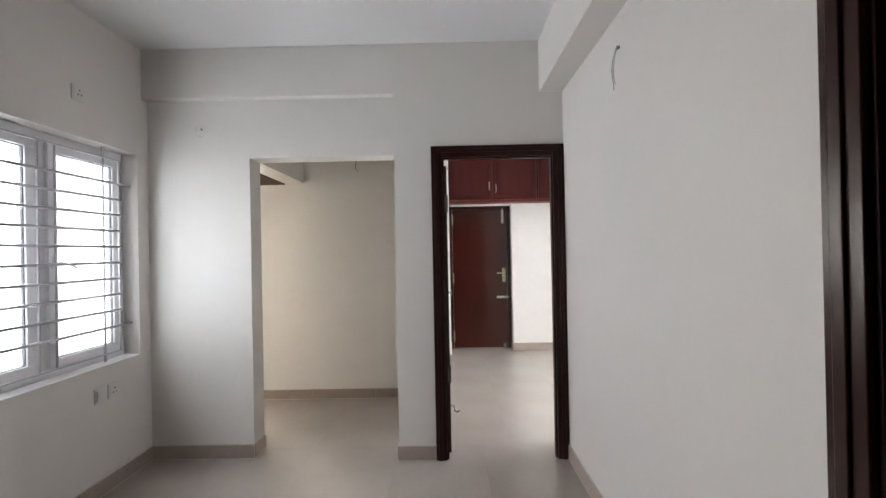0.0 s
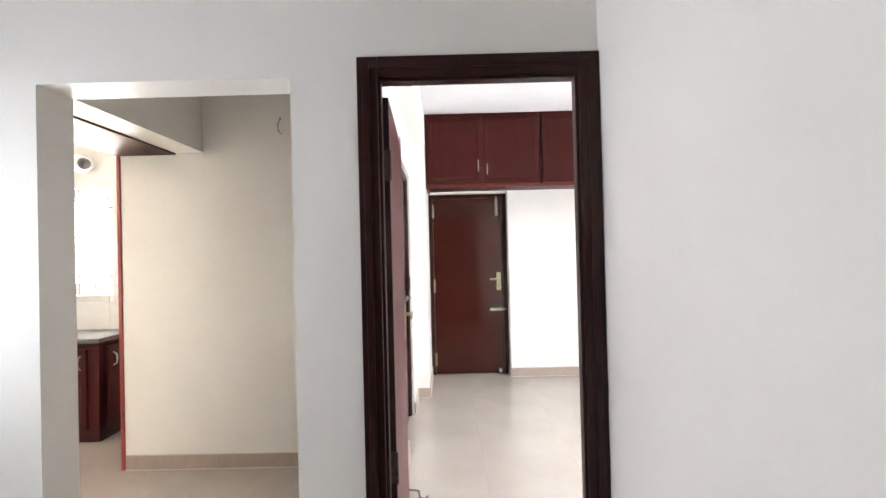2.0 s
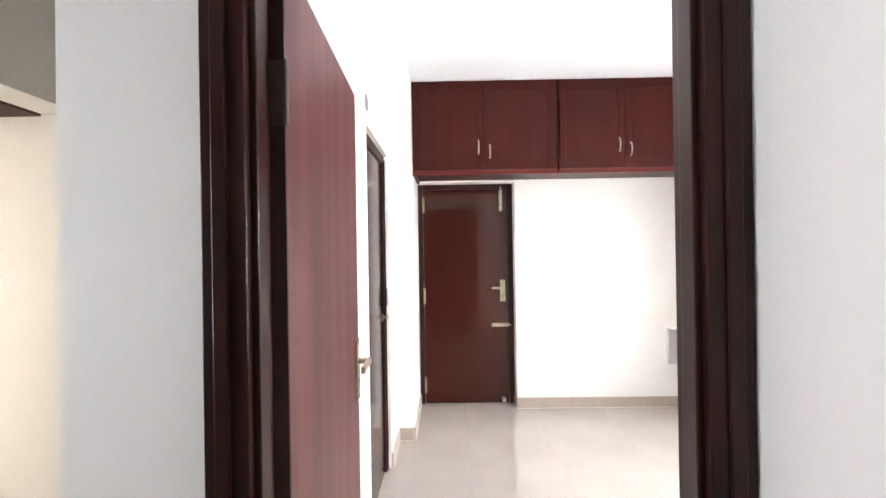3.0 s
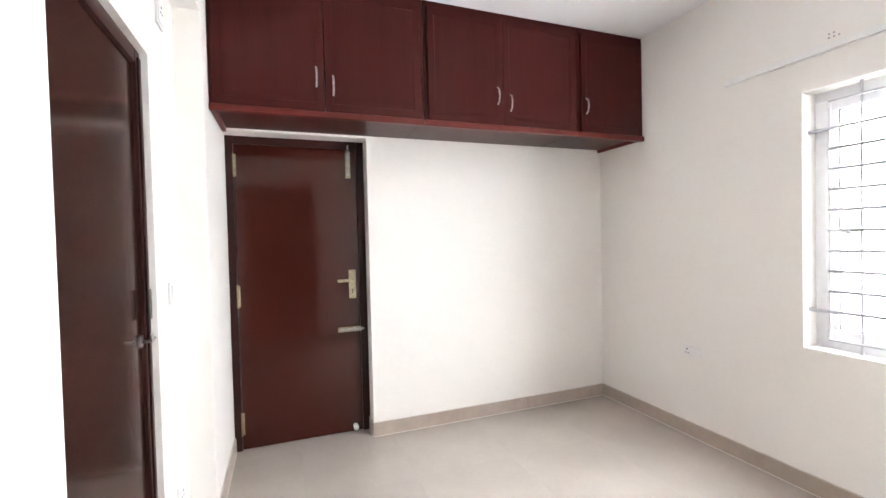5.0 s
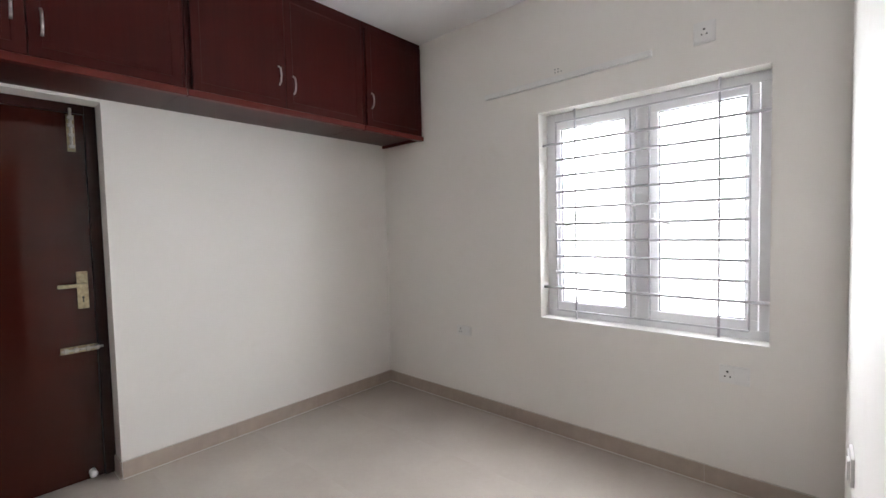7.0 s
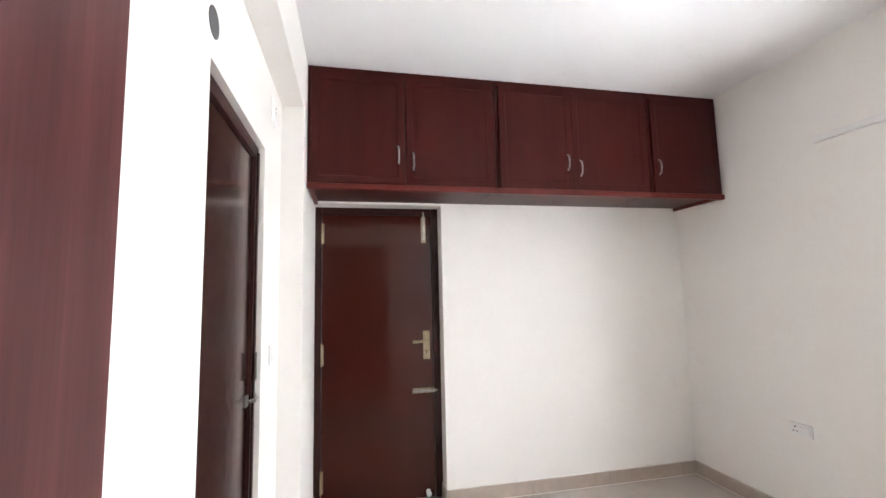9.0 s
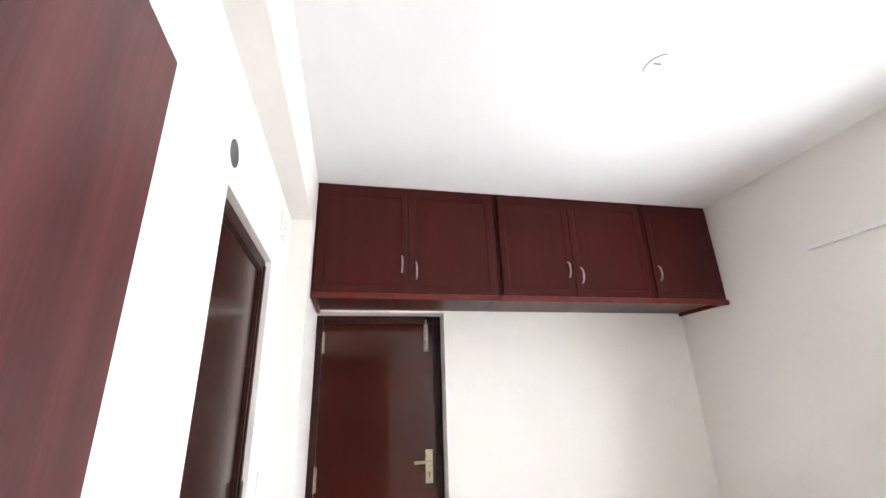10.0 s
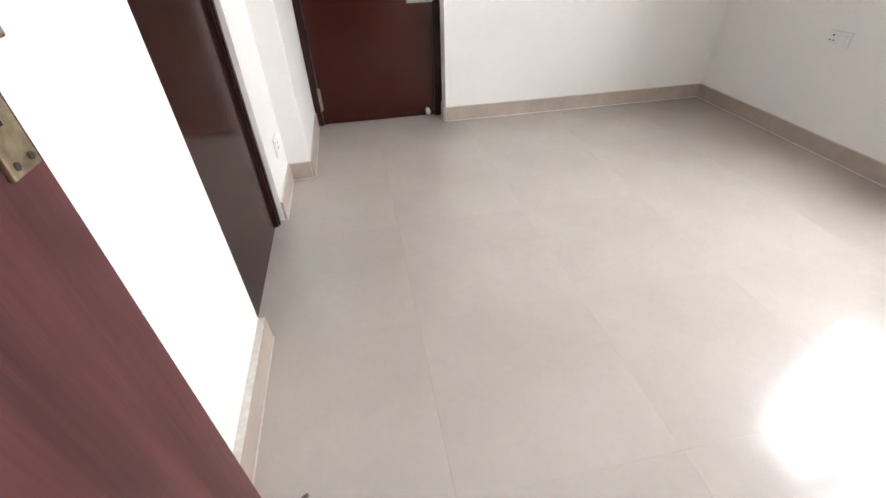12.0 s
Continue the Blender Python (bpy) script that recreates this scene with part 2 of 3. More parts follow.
# ceilings
structure("ceiling_hall", boxes((KX0 - 0.2, HX1 + 0.1, HY0 - 0.2, 3.1, HC, HC + 0.15), (KX0 - 0.2, -0.45, 3.1, KY1 + 0.2, HC, HC + 0.15)), CEIL, "plain white painted hall ceiling", "ceiling")
structure("ceiling_bedroom", boxes((-0.449, BX1 + EXT, 3.1, D2Y + 0.3, BC, BC + 0.15)), CEIL, "plain white painted bedroom ceiling", "ceiling")

# hall walls
y0, y1, z0, z1 = WA
structure("wall_hall_window", boxes((HX0 - EXT, HX0, HY0, y0, 0, HC), (HX0 - EXT, HX0, y1, W1L, 0, HC), (HX0 - EXT, HX0, y0, y1, 0, z0), (HX0 - EXT, HX0, y0, y1, z1, HC)), WALL, "cream painted hall wall around the barred window", "wall")
structure("wall_hall_back", boxes((HX0 - EXT, HX1 + 0.2, HY0 - 0.2, HY0, 0, HC)), WALL, "plain cream painted hall wall", "wall")
structure("wall_hall_side", boxes((HX1, HX1 + 0.2, HY0, RD[0], 0, HC), (HX1, HX1 + 0.2, RD[1], W1 - 0.001, 0, HC), (HX1, HX1 + 0.2, RD[0], RD[1], RD[2], HC)), WALL, "cream painted hall wall beside a dark door", "wall")
structure("wall_partition", boxes(
    (KX0, PX0, W1L, W1B + 0.01, 0, HC), (PX0, PX1, W1L, W1B + 0.01, PH, HC),
    (PX1, -0.349, W1, W1B, 0, HC), (-0.349, 0.541, W1, W1B, 2.102, HC), (0.541, BX1, W1, W1B, 0, HC)), WALL,
    "cream painted partition wall with passage opening and door", "wall")
structure("beam_hall_wall", boxes((HX0, PX1, W1, W1L - 0.001, 2.462, HC - 0.001)), WALL, "cream painted beam over the passage opening", "beam")
structure("beam_hall_ceiling", boxes((0.386, HX1 - 0.001, HY0, W1 - 0.001, 2.452, HC - 0.001)), WALL, "cream painted beam along the hall ceiling", "beam")

# passage and kitchen
structure("wall_passage", boxes((-2.17, -0.556, PB, PB + 0.14, 0, HC)), WALL, "cream painted passage wall with a bare wire", "wall")
structure("beam_passage", boxes((-1.80, -1.62, W1B + 0.011, PB - 0.001, 2.075, HC - 0.001)), WALL, "cream painted beam over the kitchen entrance", "beam")
structure("kitchen_soffit", boxes((-2.19, -1.801, W1B + 0.011, PB - 0.001, 2.064, 2.10), bevel=0.002), SOFFIT, "glossy brown laminate soffit over the kitchen entrance", "soffit")
structure("wall_kitchen_header", boxes((-2.17, -1.801, W1B + 0.011, PB - 0.001, 2.101, HC)), WALL, "cream painted wall above the kitchen entrance", "wall")
structure("trim", boxes((-2.192, -2.171, PB - 0.012, PB + 0.145, 0, 2.063), bevel=0.002), RED, "narrow red wooden edge strip at the kitchen entrance", "trim")
x0, x1, z0, z1 = KW
structure("wall_kitchen_window", boxes((KX0, x0, KY1, KY1 + 0.2, 0, HC), (x1, -1.7, KY1, KY1 + 0.2, 0, HC), (x0, x1, KY1, KY1 + 0.2, 0, z0), (x0, x1, KY1, KY1 + 0.2, z1, HC)), WALL, "cream painted kitchen wall around the barred window", "wall")
structure("wall_kitchen_end", boxes((KX0 - 0.2, KX0, W1L, KY1 + 0.2, 0, HC)), WALL, "plain cream painted kitchen wall", "wall")
structure("wall_kitchen_side", boxes((-1.9, -1.7, PB + 0.141, KY1, 0, HC)), WALL, "plain cream painted kitchen wall", "wall")

# bedroom walls
y0, y1, h = BD
structure("wall_bedroom_bath", boxes((BX0 - 0.2, BX0, W1B, y0, 0, HC), (BX0 - 0.2, BX0, y1, COLY, 0, HC), (BX0 - 0.2, BX0, y0, y1, h, HC)), WALL, "white lit cream wall around the bathroom door", "wall")
structure("column_bedroom", boxes((BX0 - 0.2, COLX, COLY, D2Y + 0.06, 0, BC), bevel=0.003), WALL, "cream painted corner column", "column")
structure("beam_bedroom", boxes((BX0, COLX, W1B + 0.001, COLY - 0.001, 2.425, BC - 0.001), bevel=0.002), WALL, "cream painted ceiling beam along the wall", "beam")
structure("wall_bedroom_back", boxes((COLX, D2X1, BY1, D2Y + 0.06, D2H, BC), (D2X1, BX1 + EXT, BY1, D2Y + 0.06, 0, BC), bevel=0.0), WALL, "cream painted back wall under the loft cabinets", "wall")
# added out of sight behind the closed door to shut its opening
structure("wall_behind_door", boxes((COLX - 0.1, D2X1 + 0.1, D2Y + 0.061, D2Y + 0.15, 0, 2.2)), WALL, "unseen wall added to close off the door opening", "wall")
y0, y1, z0, z1 = WB
structure("wall_bedroom_window", boxes((BX1, BX1 + EXT, W1B - 0.2, y0, 0, BC), (BX1, BX1 + EXT, y1, BY1, 0, BC), (BX1, BX1 + EXT, y0, y1, 0, z0), (BX1, BX1 + EXT, y0, y1, z1, BC)), WALL, "cream painted wall around the bedroom window", "wall")
# two more unseen walls, added to seal the doorways behind their leaves
structure("wall_bath_closing", boxes((BX0 - 0.45, BX0 - 0.25, PB + 0.141, COLY, 0, HC)), WALL, "unseen wall added to close off the bathroom doorway", "wall")
structure("wall_side_closing", boxes((HX1 + 0.25, HX1 + 0.35, -0.2, 1.2, 0, HC)), WALL, "unseen wall added to close off the hall side doorway", "wall")


# ---- skirting ----
def skirting(x0, y0, x1, y1, h=0.093, t=0.011, step=0.6):
    """A run of skirting tiles along a wall's foot, the wall on the left of the way."""
    a, b = Vector((x0, y0, 0)), Vector((x1, y1, 0))
    d = (b - a).normalized()
    n = Vector((d.y, -d.x, 0))
    root = thing("baseboard", "beige brown tile skirting along the wall foot", "baseboard", kind="structure")
    length, s = (b - a).length, 0.0
    while s < length - 0.005:
        e = min(s + step, length)
        m = Matrix.Translation(a + d * (s + e) / 2 + n * t / 2) @ Matrix.Rotation(math.atan2(d.y, d.x), 4, "Z")
        bm = bmesh.new()
        box(bm, -(e - s) / 2 + 0.0008, (e - s) / 2 - 0.0008, -t / 2, t / 2, 0.0, h, bevel=0.0015)
        ob = part("tile", bm, SKIRT, root)
        ob.matrix_basis = m
        s = e
    m = Matrix.Translation(a + d * length / 2) @ Matrix.Rotation(math.atan2(d.y, d.x), 4, "Z")
    for z0, z1, out in ((-0.001, 0.004, t + 0.0035), (h + 0.0002, h + 0.003, t - 0.002)):
        joint = part("joint", boxes((-length / 2, length / 2, -out, -0.0005, z0, z1)), CAULK, root, "white cement joint line")
        joint.matrix_basis = m


for run in [(HX0, HY0, HX0, W1L), (HX0, W1L, PX0, W1L), (PX0, W1L, PX0, W1B + 0.01), (PX1, W1, -0.35, W1), (PX1, W1B, PX1, W1),
            (HX1, W1, HX1, RD[1] + 0.002), (-2.165, PB, -0.556, PB),
            (BX0, W1B, BX0, BD[0], 0.093, 0.024), (BX0, BD[1], BX0, COLY), (BX0, COLY, COLX, COLY), (COLX, COLY, COLX, D2Y - 0.04),
            (D2X1, D2Y - 0.04, D2X1, BY1), (D2X1, BY1, BX1, BY1), (BX1, BY1, BX1, W1B), (BX1, W1B, 0.543, W1B)]:
    skirting(*run)


# ---- windows ----
def window(name, length, z0, z1, m, sky_mat, label, bars=10, sashes=2):
    """A barred white window. Local x runs along the wall, y points outdoors, the inner wall face is y = 0."""
    w = thing(name, label, "window", m, kind="structure")
    L, H = length, z1 - z0
    fd0, fd1 = 0.105, 0.165
    for nm, r in (("window_frame", (0, L, z0, z0 + 0.05)), ("window_frame", (0, L, z1 - 0.05, z1)), ("window_frame", (0, 0.05, z0 + 0.05, z1 - 0.05)),
                  ("window_frame", (L - 0.05, L, z0 + 0.05, z1 - 0.05)), ("mullion", (L / 2 - 0.035, L / 2 + 0.035, z0 + 0.05, z1 - 0.05)))[:3 + sashes]:
        part(nm, boxes((r[0], r[1], fd0, fd1, r[2], r[3]), bevel=0.003), UPVC, w)
    for s0, s1 in ((0.052, L / 2 - 0.037), (L / 2 + 0.037, L - 0.052)) if sashes == 2 else ((0.052, L - 0.052),):
        a, b, c, d = s0, s1, z0 + 0.052, z1 - 0.052
        k = 0.052
        bm = boxes((a, b, fd0 - 0.018, fd0 + 0.034, c, c + k), (a, b, fd0 - 0.018, fd0 + 0.034, d - k, d),
                   (a, a + k, fd0 - 0.018, fd0 + 0.034, c + k, d - k), (b - k, b, fd0 - 0.018, fd0 + 0.034, c + k, d - k), bevel=0.004)
        sash = part("sash", bm, UPVC, w)
        g = 0.005
        part("gasket", boxes((a + k, b - k, fd0 - 0.008, fd0 + 0.01, c + k, c + k + g), (a + k, b - k, fd0 - 0.008, fd0 + 0.01, d - k - g, d - k),
                             (a + k, a + k + g, fd0 - 0.008, fd0 + 0.01, c + k + g, d - k - g), (b - k - g, b - k, fd0 - 0.008, fd0 + 0.01, c + k + g, d - k - g)), GASKET, sash)
        pane = part("pane", boxes((a + k, b - k, fd0 + 0.001, fd0 + 0.006, c + k, d - k)), glass_m, sash)
        pane.visible_shadow = False
        hx, hz = a + 0.026, z0 + H * 0.47
        bm = boxes((hx - 0.012, hx + 0.012, fd0 - 0.026, fd0 - 0.019, hz - 0.035, hz + 0.035), bevel=0.002)
        rod(bm, (hx, fd0 - 0.024, hz), (hx, fd0 - 0.055, hz), 0.008)
        tube(bm, [(hx, fd0 - 0.055, hz), (hx + 0.05, fd0 - 0.058, hz - 0.012), (hx + 0.10, fd0 - 0.055, hz - 0.03)], 0.007)
        part("handle", bm, UPVC, sash, "white window handle")
    by = 0.052
    gap = H / (bars + 3) if bars != 10 else 0.1005
    first = z0 + (H - gap * (bars - 1)) / 2
    for k in range(bars):
        z = first + k * gap
        full = k in (0, bars - 1)
        part("bar", rod(bmesh.new(), (-0.012 if full else 0.085, by, z), (L + 0.012 if full else L - 0.085, by, z), 0.0085, 8), BAR, w, smooth=True)
    for z in (z0 + 0.055, z1 - 0.065):
        part("grill_rail", boxes((0.085, L - 0.085, by - 0.004, by + 0.004, z - 0.004, z + 0.004)), BAR, w)
    for x in (0.085, 0.21, L - 0.21, L - 0.085) + ((L / 2 - 0.05, L / 2 + 0.05) if sashes == 2 else ()):
        long = x in (0.21, L - 0.21)
        part("upright", rod(bmesh.new(), (x, by + 0.011, z0 - 0.012 if long else z0 + 0.055), (x, by + 0.011, z1 + 0.012 if long else z1 - 0.065), 0.0065 if long else 0.0055, 8), BAR, w, smooth=True)
    return w


# local x along +y would mirror, so each pose keeps y outdoors
window("window_1", WA[1] - WA[0], WA[2], WA[3], pose(HX0, WA[0], 0, 0, 0, 90), SKYA, "white framed hall window with horizontal security bars")
window("window_2", WB[1] - WB[0], WB[2], WB[3], pose(BX1, WB[1], 0, 0, 0, -90), SKYB, "white framed bedroom window with horizontal security bars")
window("window_3", KW[1] - KW[0], KW[2], KW[3], pose(KW[0], KY1, 0), SKYK, "small white framed kitchen window with bars", bars=8, sashes=1)
# white sills on the reveals
for nm, r in (("window_sill", (HX0 - 0.10, HX0 + 0.004, WA[0], WA[1], WA[2], WA[2] + 0.006)), ("window_sill", (BX1 - 0.004, BX1 + 0.10, WB[0], WB[1], WB[2], WB[2] + 0.006)),
              ("window_sill", (KW[0], KW[1], KY1 - 0.004, KY1 + 0.10, KW[2], KW[2] + 0.006))):
    structure(nm, boxes(r, bevel=0.002), WHITE, "white painted window sill", "sill")

# bright hazy sky behind each window
structure("backdrop_hall", boxes((HX0 - 1.25, HX0 - 1.2, 0.2, 2.95, -0.4, 3.6)), SKYA, "white overcast sky outside", "sky")
structure("backdrop_bedroom", boxes((BX1 + 1.3, BX1 + 1.35, 2.0, 6.0, -0.4, 3.6)), SKYB, "white overcast sky outside", "sky")
structure("backdrop_kitchen", boxes((-4.6, -1.2, KY1 + 1.2, KY1 + 1.25, -0.2, 3.4)), SKYK, "white overcast sky outside", "sky")


# ---- doors ----
def lever_handle(parent, y, z, face=1):
    """Brass plate and lever on the face x = 0; the lever points to -y."""
    h = part("door_handle", boxes((0.0, 0.007 * face, y - 0.026, y + 0.026, z - 0.105, z + 0.105), bevel=0.002), BRASS, parent, "aged brass lever handle on a long plate")
    bm = rod(bmesh.new(), (0, y, z + 0.03), (0.042 * face, y, z + 0.03), 0.010, 12)
    x = 0.042 * face
    box(bm, x - 0.007, x + 0.007, y - 0.125, y + 0.014, z + 0.019, z + 0.041, bevel=0.003)
    part("lever", bm, BRASS, h)
    # the keyhole is a solid shape on the plate, its inner shade put in as black
    bm = rod(bmesh.new(), (0.0071 * face, y, z - 0.032), (0.0078 * face, y, z - 0.032), 0.006, 12)
    box(bm, 0.0071 * face, 0.0078 * face, y - 0.003, y + 0.003, z - 0.056, z - 0.034)
    part("keyhole", bm, HOLE_SHADE, h)
    for dy in (-0.014, 0.014):
        for dz in (-0.093, 0.093):
            part("screw", rod(bmesh.new(), (0.006 * face, y + dy, z + dz), (0.0085 * face, y + dy, z + dz), 0.0045, 10), DARKMETAL, h)
    return h


def door_frame(name, label, m, width, height, face=0.085, depth=0.19, lip=0.018):
    """A stepped dark timber frame. Local x across, y through the wall from the near face."""
    d = thing(name, label, "door", m, kind="structure")
    for nm, rows, mat in (
        ("jamb", [(0, face, -lip, depth, 0, height), (face * 0.28, face * 0.62, -lip - 0.008, -lip, 0, height - face * 0.28), (face, face + 0.012, 0.0, depth - 0.04, 0, height - face)], FRAME),
        ("jamb", [(width - face, width, -lip, depth, 0, height), (width - face * 0.62, width - face * 0.28, -lip - 0.008, -lip, 0, height - face * 0.28), (width - face - 0.012, width - face, 0.0, depth - 0.04, 0, height - face)], FRAME),
        ("head", [(face + 0.0005, width - face - 0.0005, -lip, depth, height - face, height), (face * 0.62, width - face * 0.62, -lip - 0.008, -lip, height - face * 0.62, height - face * 0.28),
                  (face + 0.012, width - face - 0.012, 0.0, depth - 0.04, height - face - 0.012, height - face)], FRAME_X)):
        part(nm, boxes(*rows, bevel=0.0025), mat, d)
    return d


# bedroom door: frame in the partition, leaf swung open against the wall
frame_1 = door_frame("door_1", "dark polished wooden frame of the open bedroom door", pose(-0.348, W1, 0), 0.888, 2.100, 0.074, 0.082)
leaf = thing("door_leaf", "open red brown wood-grain door leaf with brass handle", "door", pose(-0.246, W1 + 0.084, 0, 0, 0, 2.1))
LW, LH = 0.742, 1.985
part("panel", boxes((-0.033, 0, 0.004, LW, 0.008, LH), bevel=0.0015), LEAF, leaf)
part("edge_strip", boxes((-0.0335, -0.0005, 0.0, 0.0038, 0.008, LH)), EDGE, leaf, "dark hinge-side edge of the leaf")
for hz in (0.55, 1.72):
    bm = boxes((-0.030, -0.004, -0.0035, -0.0005, hz - 0.06, hz + 0.06))
    rod(bm, (0.003, -0.004, hz - 0.06), (0.003, -0.004, hz + 0.06), 0.005)
    part("hinge", bm, DARKMETAL, leaf, "dull steel butt hinge")
lever_handle(leaf, LW - 0.040, 1.012)
part("door_stay", tube(bmesh.new(), [(0.0, LW - 0.05, 0.085), (0.03, LW - 0.05, 0.082), (0.055, LW - 0.04, 0.07), (0.06, LW - 0.03, 0.03), (0.085, LW - 0.02, 0.012), (0.105, LW - 0.02, 0.03)], 0.005), DARKMETAL, leaf, "bent dark metal door stay", True)

# back door in its recess
door2 = thing("door_2", "closed glossy dark brown flush door in a recess", "door", pose(D2X0, D2Y, 0), kind="structure")
DW = D2X1 - D2X0
part("jamb", boxes((0.001, 0.046, -0.035, 0.05, 0, D2H - 0.001), bevel=0.002), FRAME, door2)
part("jamb", boxes((DW - 0.05, DW - 0.001, -0.035, 0.05, 0, D2H - 0.001), bevel=0.002), FRAME, door2)
part("head", boxes((0.0465, DW - 0.0505, -0.035, 0.05, D2H - 0.05, D2H - 0.001), bevel=0.002), FRAME_X, door2)
panel2 = part("leaf", boxes((0.048, DW - 0.053, -0.028, 0.01, 0.006, D2H - 0.053), bevel=0.002), DOOR, door2)
for hz in (0.174, 1.0, 1.84):
    bm = rod(bmesh.new(), (0.047, -0.034, hz - 0.075), (0.047, -0.034, hz + 0.075), 0.006)
    box(bm, 0.049, 0.062, -0.031, -0.0285, hz - 0.07, hz + 0.07)
    part("hinge", bm, BRASS, door2, "pale brass hinge")
hx = 0.774
h2 = part("door_handle", boxes((hx - 0.024, hx + 0.024, -0.036, -0.0285, 0.940, 1.140), bevel=0.002), BRASS, door2, "brass lever handle on a long plate")
bm = rod(bmesh.new(), (hx, -0.036, 1.068), (hx, -0.075, 1.068), 0.009)
box(bm, hx - 0.105, hx + 0.012, -0.082, -0.068, 1.058, 1.078, bevel=0.003)
part("lever", bm, BRASS, h2)
bm = rod(bmesh.new(), (hx, -0.0362, 1.0), (hx, -0.0375, 1.0), 0.006)
box(bm, hx - 0.003, hx + 0.003, -0.0375, -0.0362, 0.975, 0.998)
part("keyhole", bm, HOLE_SHADE, h2)
bolt = part("bolt", boxes((0.668, 0.842, -0.033, -0.0285, 0.706, 0.742), bevel=0.001), BRASS, door2, "brass sliding bolt")
bm = rod(bmesh.new(), (0.672, -0.042, 0.724), (0.845, -0.042, 0.724), 0.007)
rod(bm, (0.75, -0.042, 0.724), (0.75, -0.062, 0.724), 0.005)
for bx in (0.69, 0.73, 0.78, 0.82):
    box(bm, bx - 0.008, bx + 0.008, -0.051, -0.033, 0.712, 0.736, bevel=0.002)
part("rod", bm, STEEL, bolt)
tower = part("tower_bolt", boxes((0.748, 0.782, -0.033, -0.0285, 1.775, 1.968), bevel=0.001), BRASS, door2, "brass tower bolt")
bm = rod(bmesh.new(), (0.765, -0.042, 1.80), (0.765, -0.042, 2.0), 0.007)
rod(bm, (0.765, -0.042, 1.83), (0.765, -0.062, 1.83), 0.005)
for bz in (1.80, 1.86, 1.91, 1.95):
    box(bm, 0.753, 0.777, -0.051, -0.033, bz - 0.008, bz + 0.008, bevel=0.002)
part("rod", bm, STEEL, tower)
bm = rod(bmesh.new(), (0.768, -0.028, 0.045), (0.768, -0.062, 0.040), 0.016, 14)
bmesh.ops.create_uvsphere(bm, u_segments=14, v_segments=8, radius=0.019, matrix=Matrix.Translation((0.768, -0.066, 0.040)))
part("door_buffer", bm, PLASTIC, door2, "white rubber door buffer", True)

# bathroom door in the side wall
bath = thing("door_3", "closed dark wood-grain bathroom door in a recessed frame", "door", pose(BX0 + 0.025, BD[0], 0, 0, 0, 90), kind="structure")
BWD, BH = BD[1] - BD[0], BD[2]
# local x runs along the wall, local y into the wall
for r in ((0.002, 0.055, 0.050, 0.16, 0, BH - 0.002), (BWD - 0.055, BWD - 0.002, 0.050, 0.16, 0, BH - 0.002)):
    bm = boxes(r, bevel=0.003)
    c = (r[0] + r[1]) / 2
    box(bm, c - 0.012, c + 0.012, 0.042, 0.050, 0, BH - 0.03, bevel=0.002)
    part("jamb", bm, FRAME, bath)
part("head", boxes((0.0555, BWD - 0.0555, 0.050, 0.16, BH - 0.055, BH - 0.002), bevel=0.003), FRAME_X, bath)
bleaf = part("leaf", boxes((0.057, BWD - 0.057, 0.062, 0.095, 0.006, BH - 0.057), bevel=0.002), BATH, bath)
bm = boxes((BWD - 0.105, BWD - 0.065, 0.054, 0.0615, 0.98, 1.02), (BWD - 0.045, BWD - 0.015, 0.034, 0.0415, 0.985, 1.015), bevel=0.001)
rod(bm, (BWD - 0.10, 0.046, 1.0), (BWD - 0.02, 0.030, 1.0), 0.0045)
rod(bm, (BWD - 0.085, 0.05, 1.0), (BWD - 0.085, 0.022, 1.0), 0.006)
part("latch", bm, STEEL, bath, "small steel latch")
bm = boxes((BWD - 0.050, BWD - 0.022, 0.035, 0.0415, 1.07, 1.18), bevel=0.002)
part("strike_plate", bm, DARKMETAL, bath, "dark metal strike plate")

# hall side door, at the edge of the view
side = door_frame("door_4", "dark polished wooden door frame in the hall", pose(HX1, RD[1], 0, 0, 0, -90), RD[1] - RD[0], RD[2] - 0.002, 0.09, 0.19)
part("leaf", boxes((0.092, RD[1] - RD[0] - 0.092, 0.15, 0.185, 0.006, RD[2] - 0.095), bevel=0.002), DOOR, side)


# ---- loft cabinets ----
LY, LZ0, LZ1 = 5.645, 2.012, BC - 0.002


def pull(parent, x, y, z, h=0.105):
    bm = tube(bmesh.new(), [(x, y, z - h / 2), (x, y - 0.020, z - h * 0.36), (x, y - 0.027, z), (x, y - 0.020, z + h * 0.36), (x, y, z + h / 2)], 0.0055)
    part("handle", bm, STEEL, parent, "small curved steel pull", True)


def cabinet_door(parent, x0, x1, y, z0, z1, hx, hz, mat=LOFT):
    """A framed door, 2 cm thick, with a slightly sunk panel."""
    k = 0.055
    bm = boxes((x0, x1, y - 0.02, y, z0, z1), bevel=0.0025)
    front = min(bm.faces, key=lambda f: (round(f.calc_center_median().y, 5), -f.calc_area()))
    bmesh.ops.inset_region(bm, faces=[front], thickness=k, depth=0.0)
    bmesh.ops.inset_region(bm, faces=[front], thickness=0.005, depth=-0.003)
    d = part("door", bm, mat, parent)
    part("panel", boxes((x0 + k + 0.012, x1 - k - 0.012, y - 0.0176, y - 0.014, z0 + k + 0.012, z1 - k - 0.012), bevel=0.0015), mat, d)
    pull(d, hx, y - 0.02, hz)


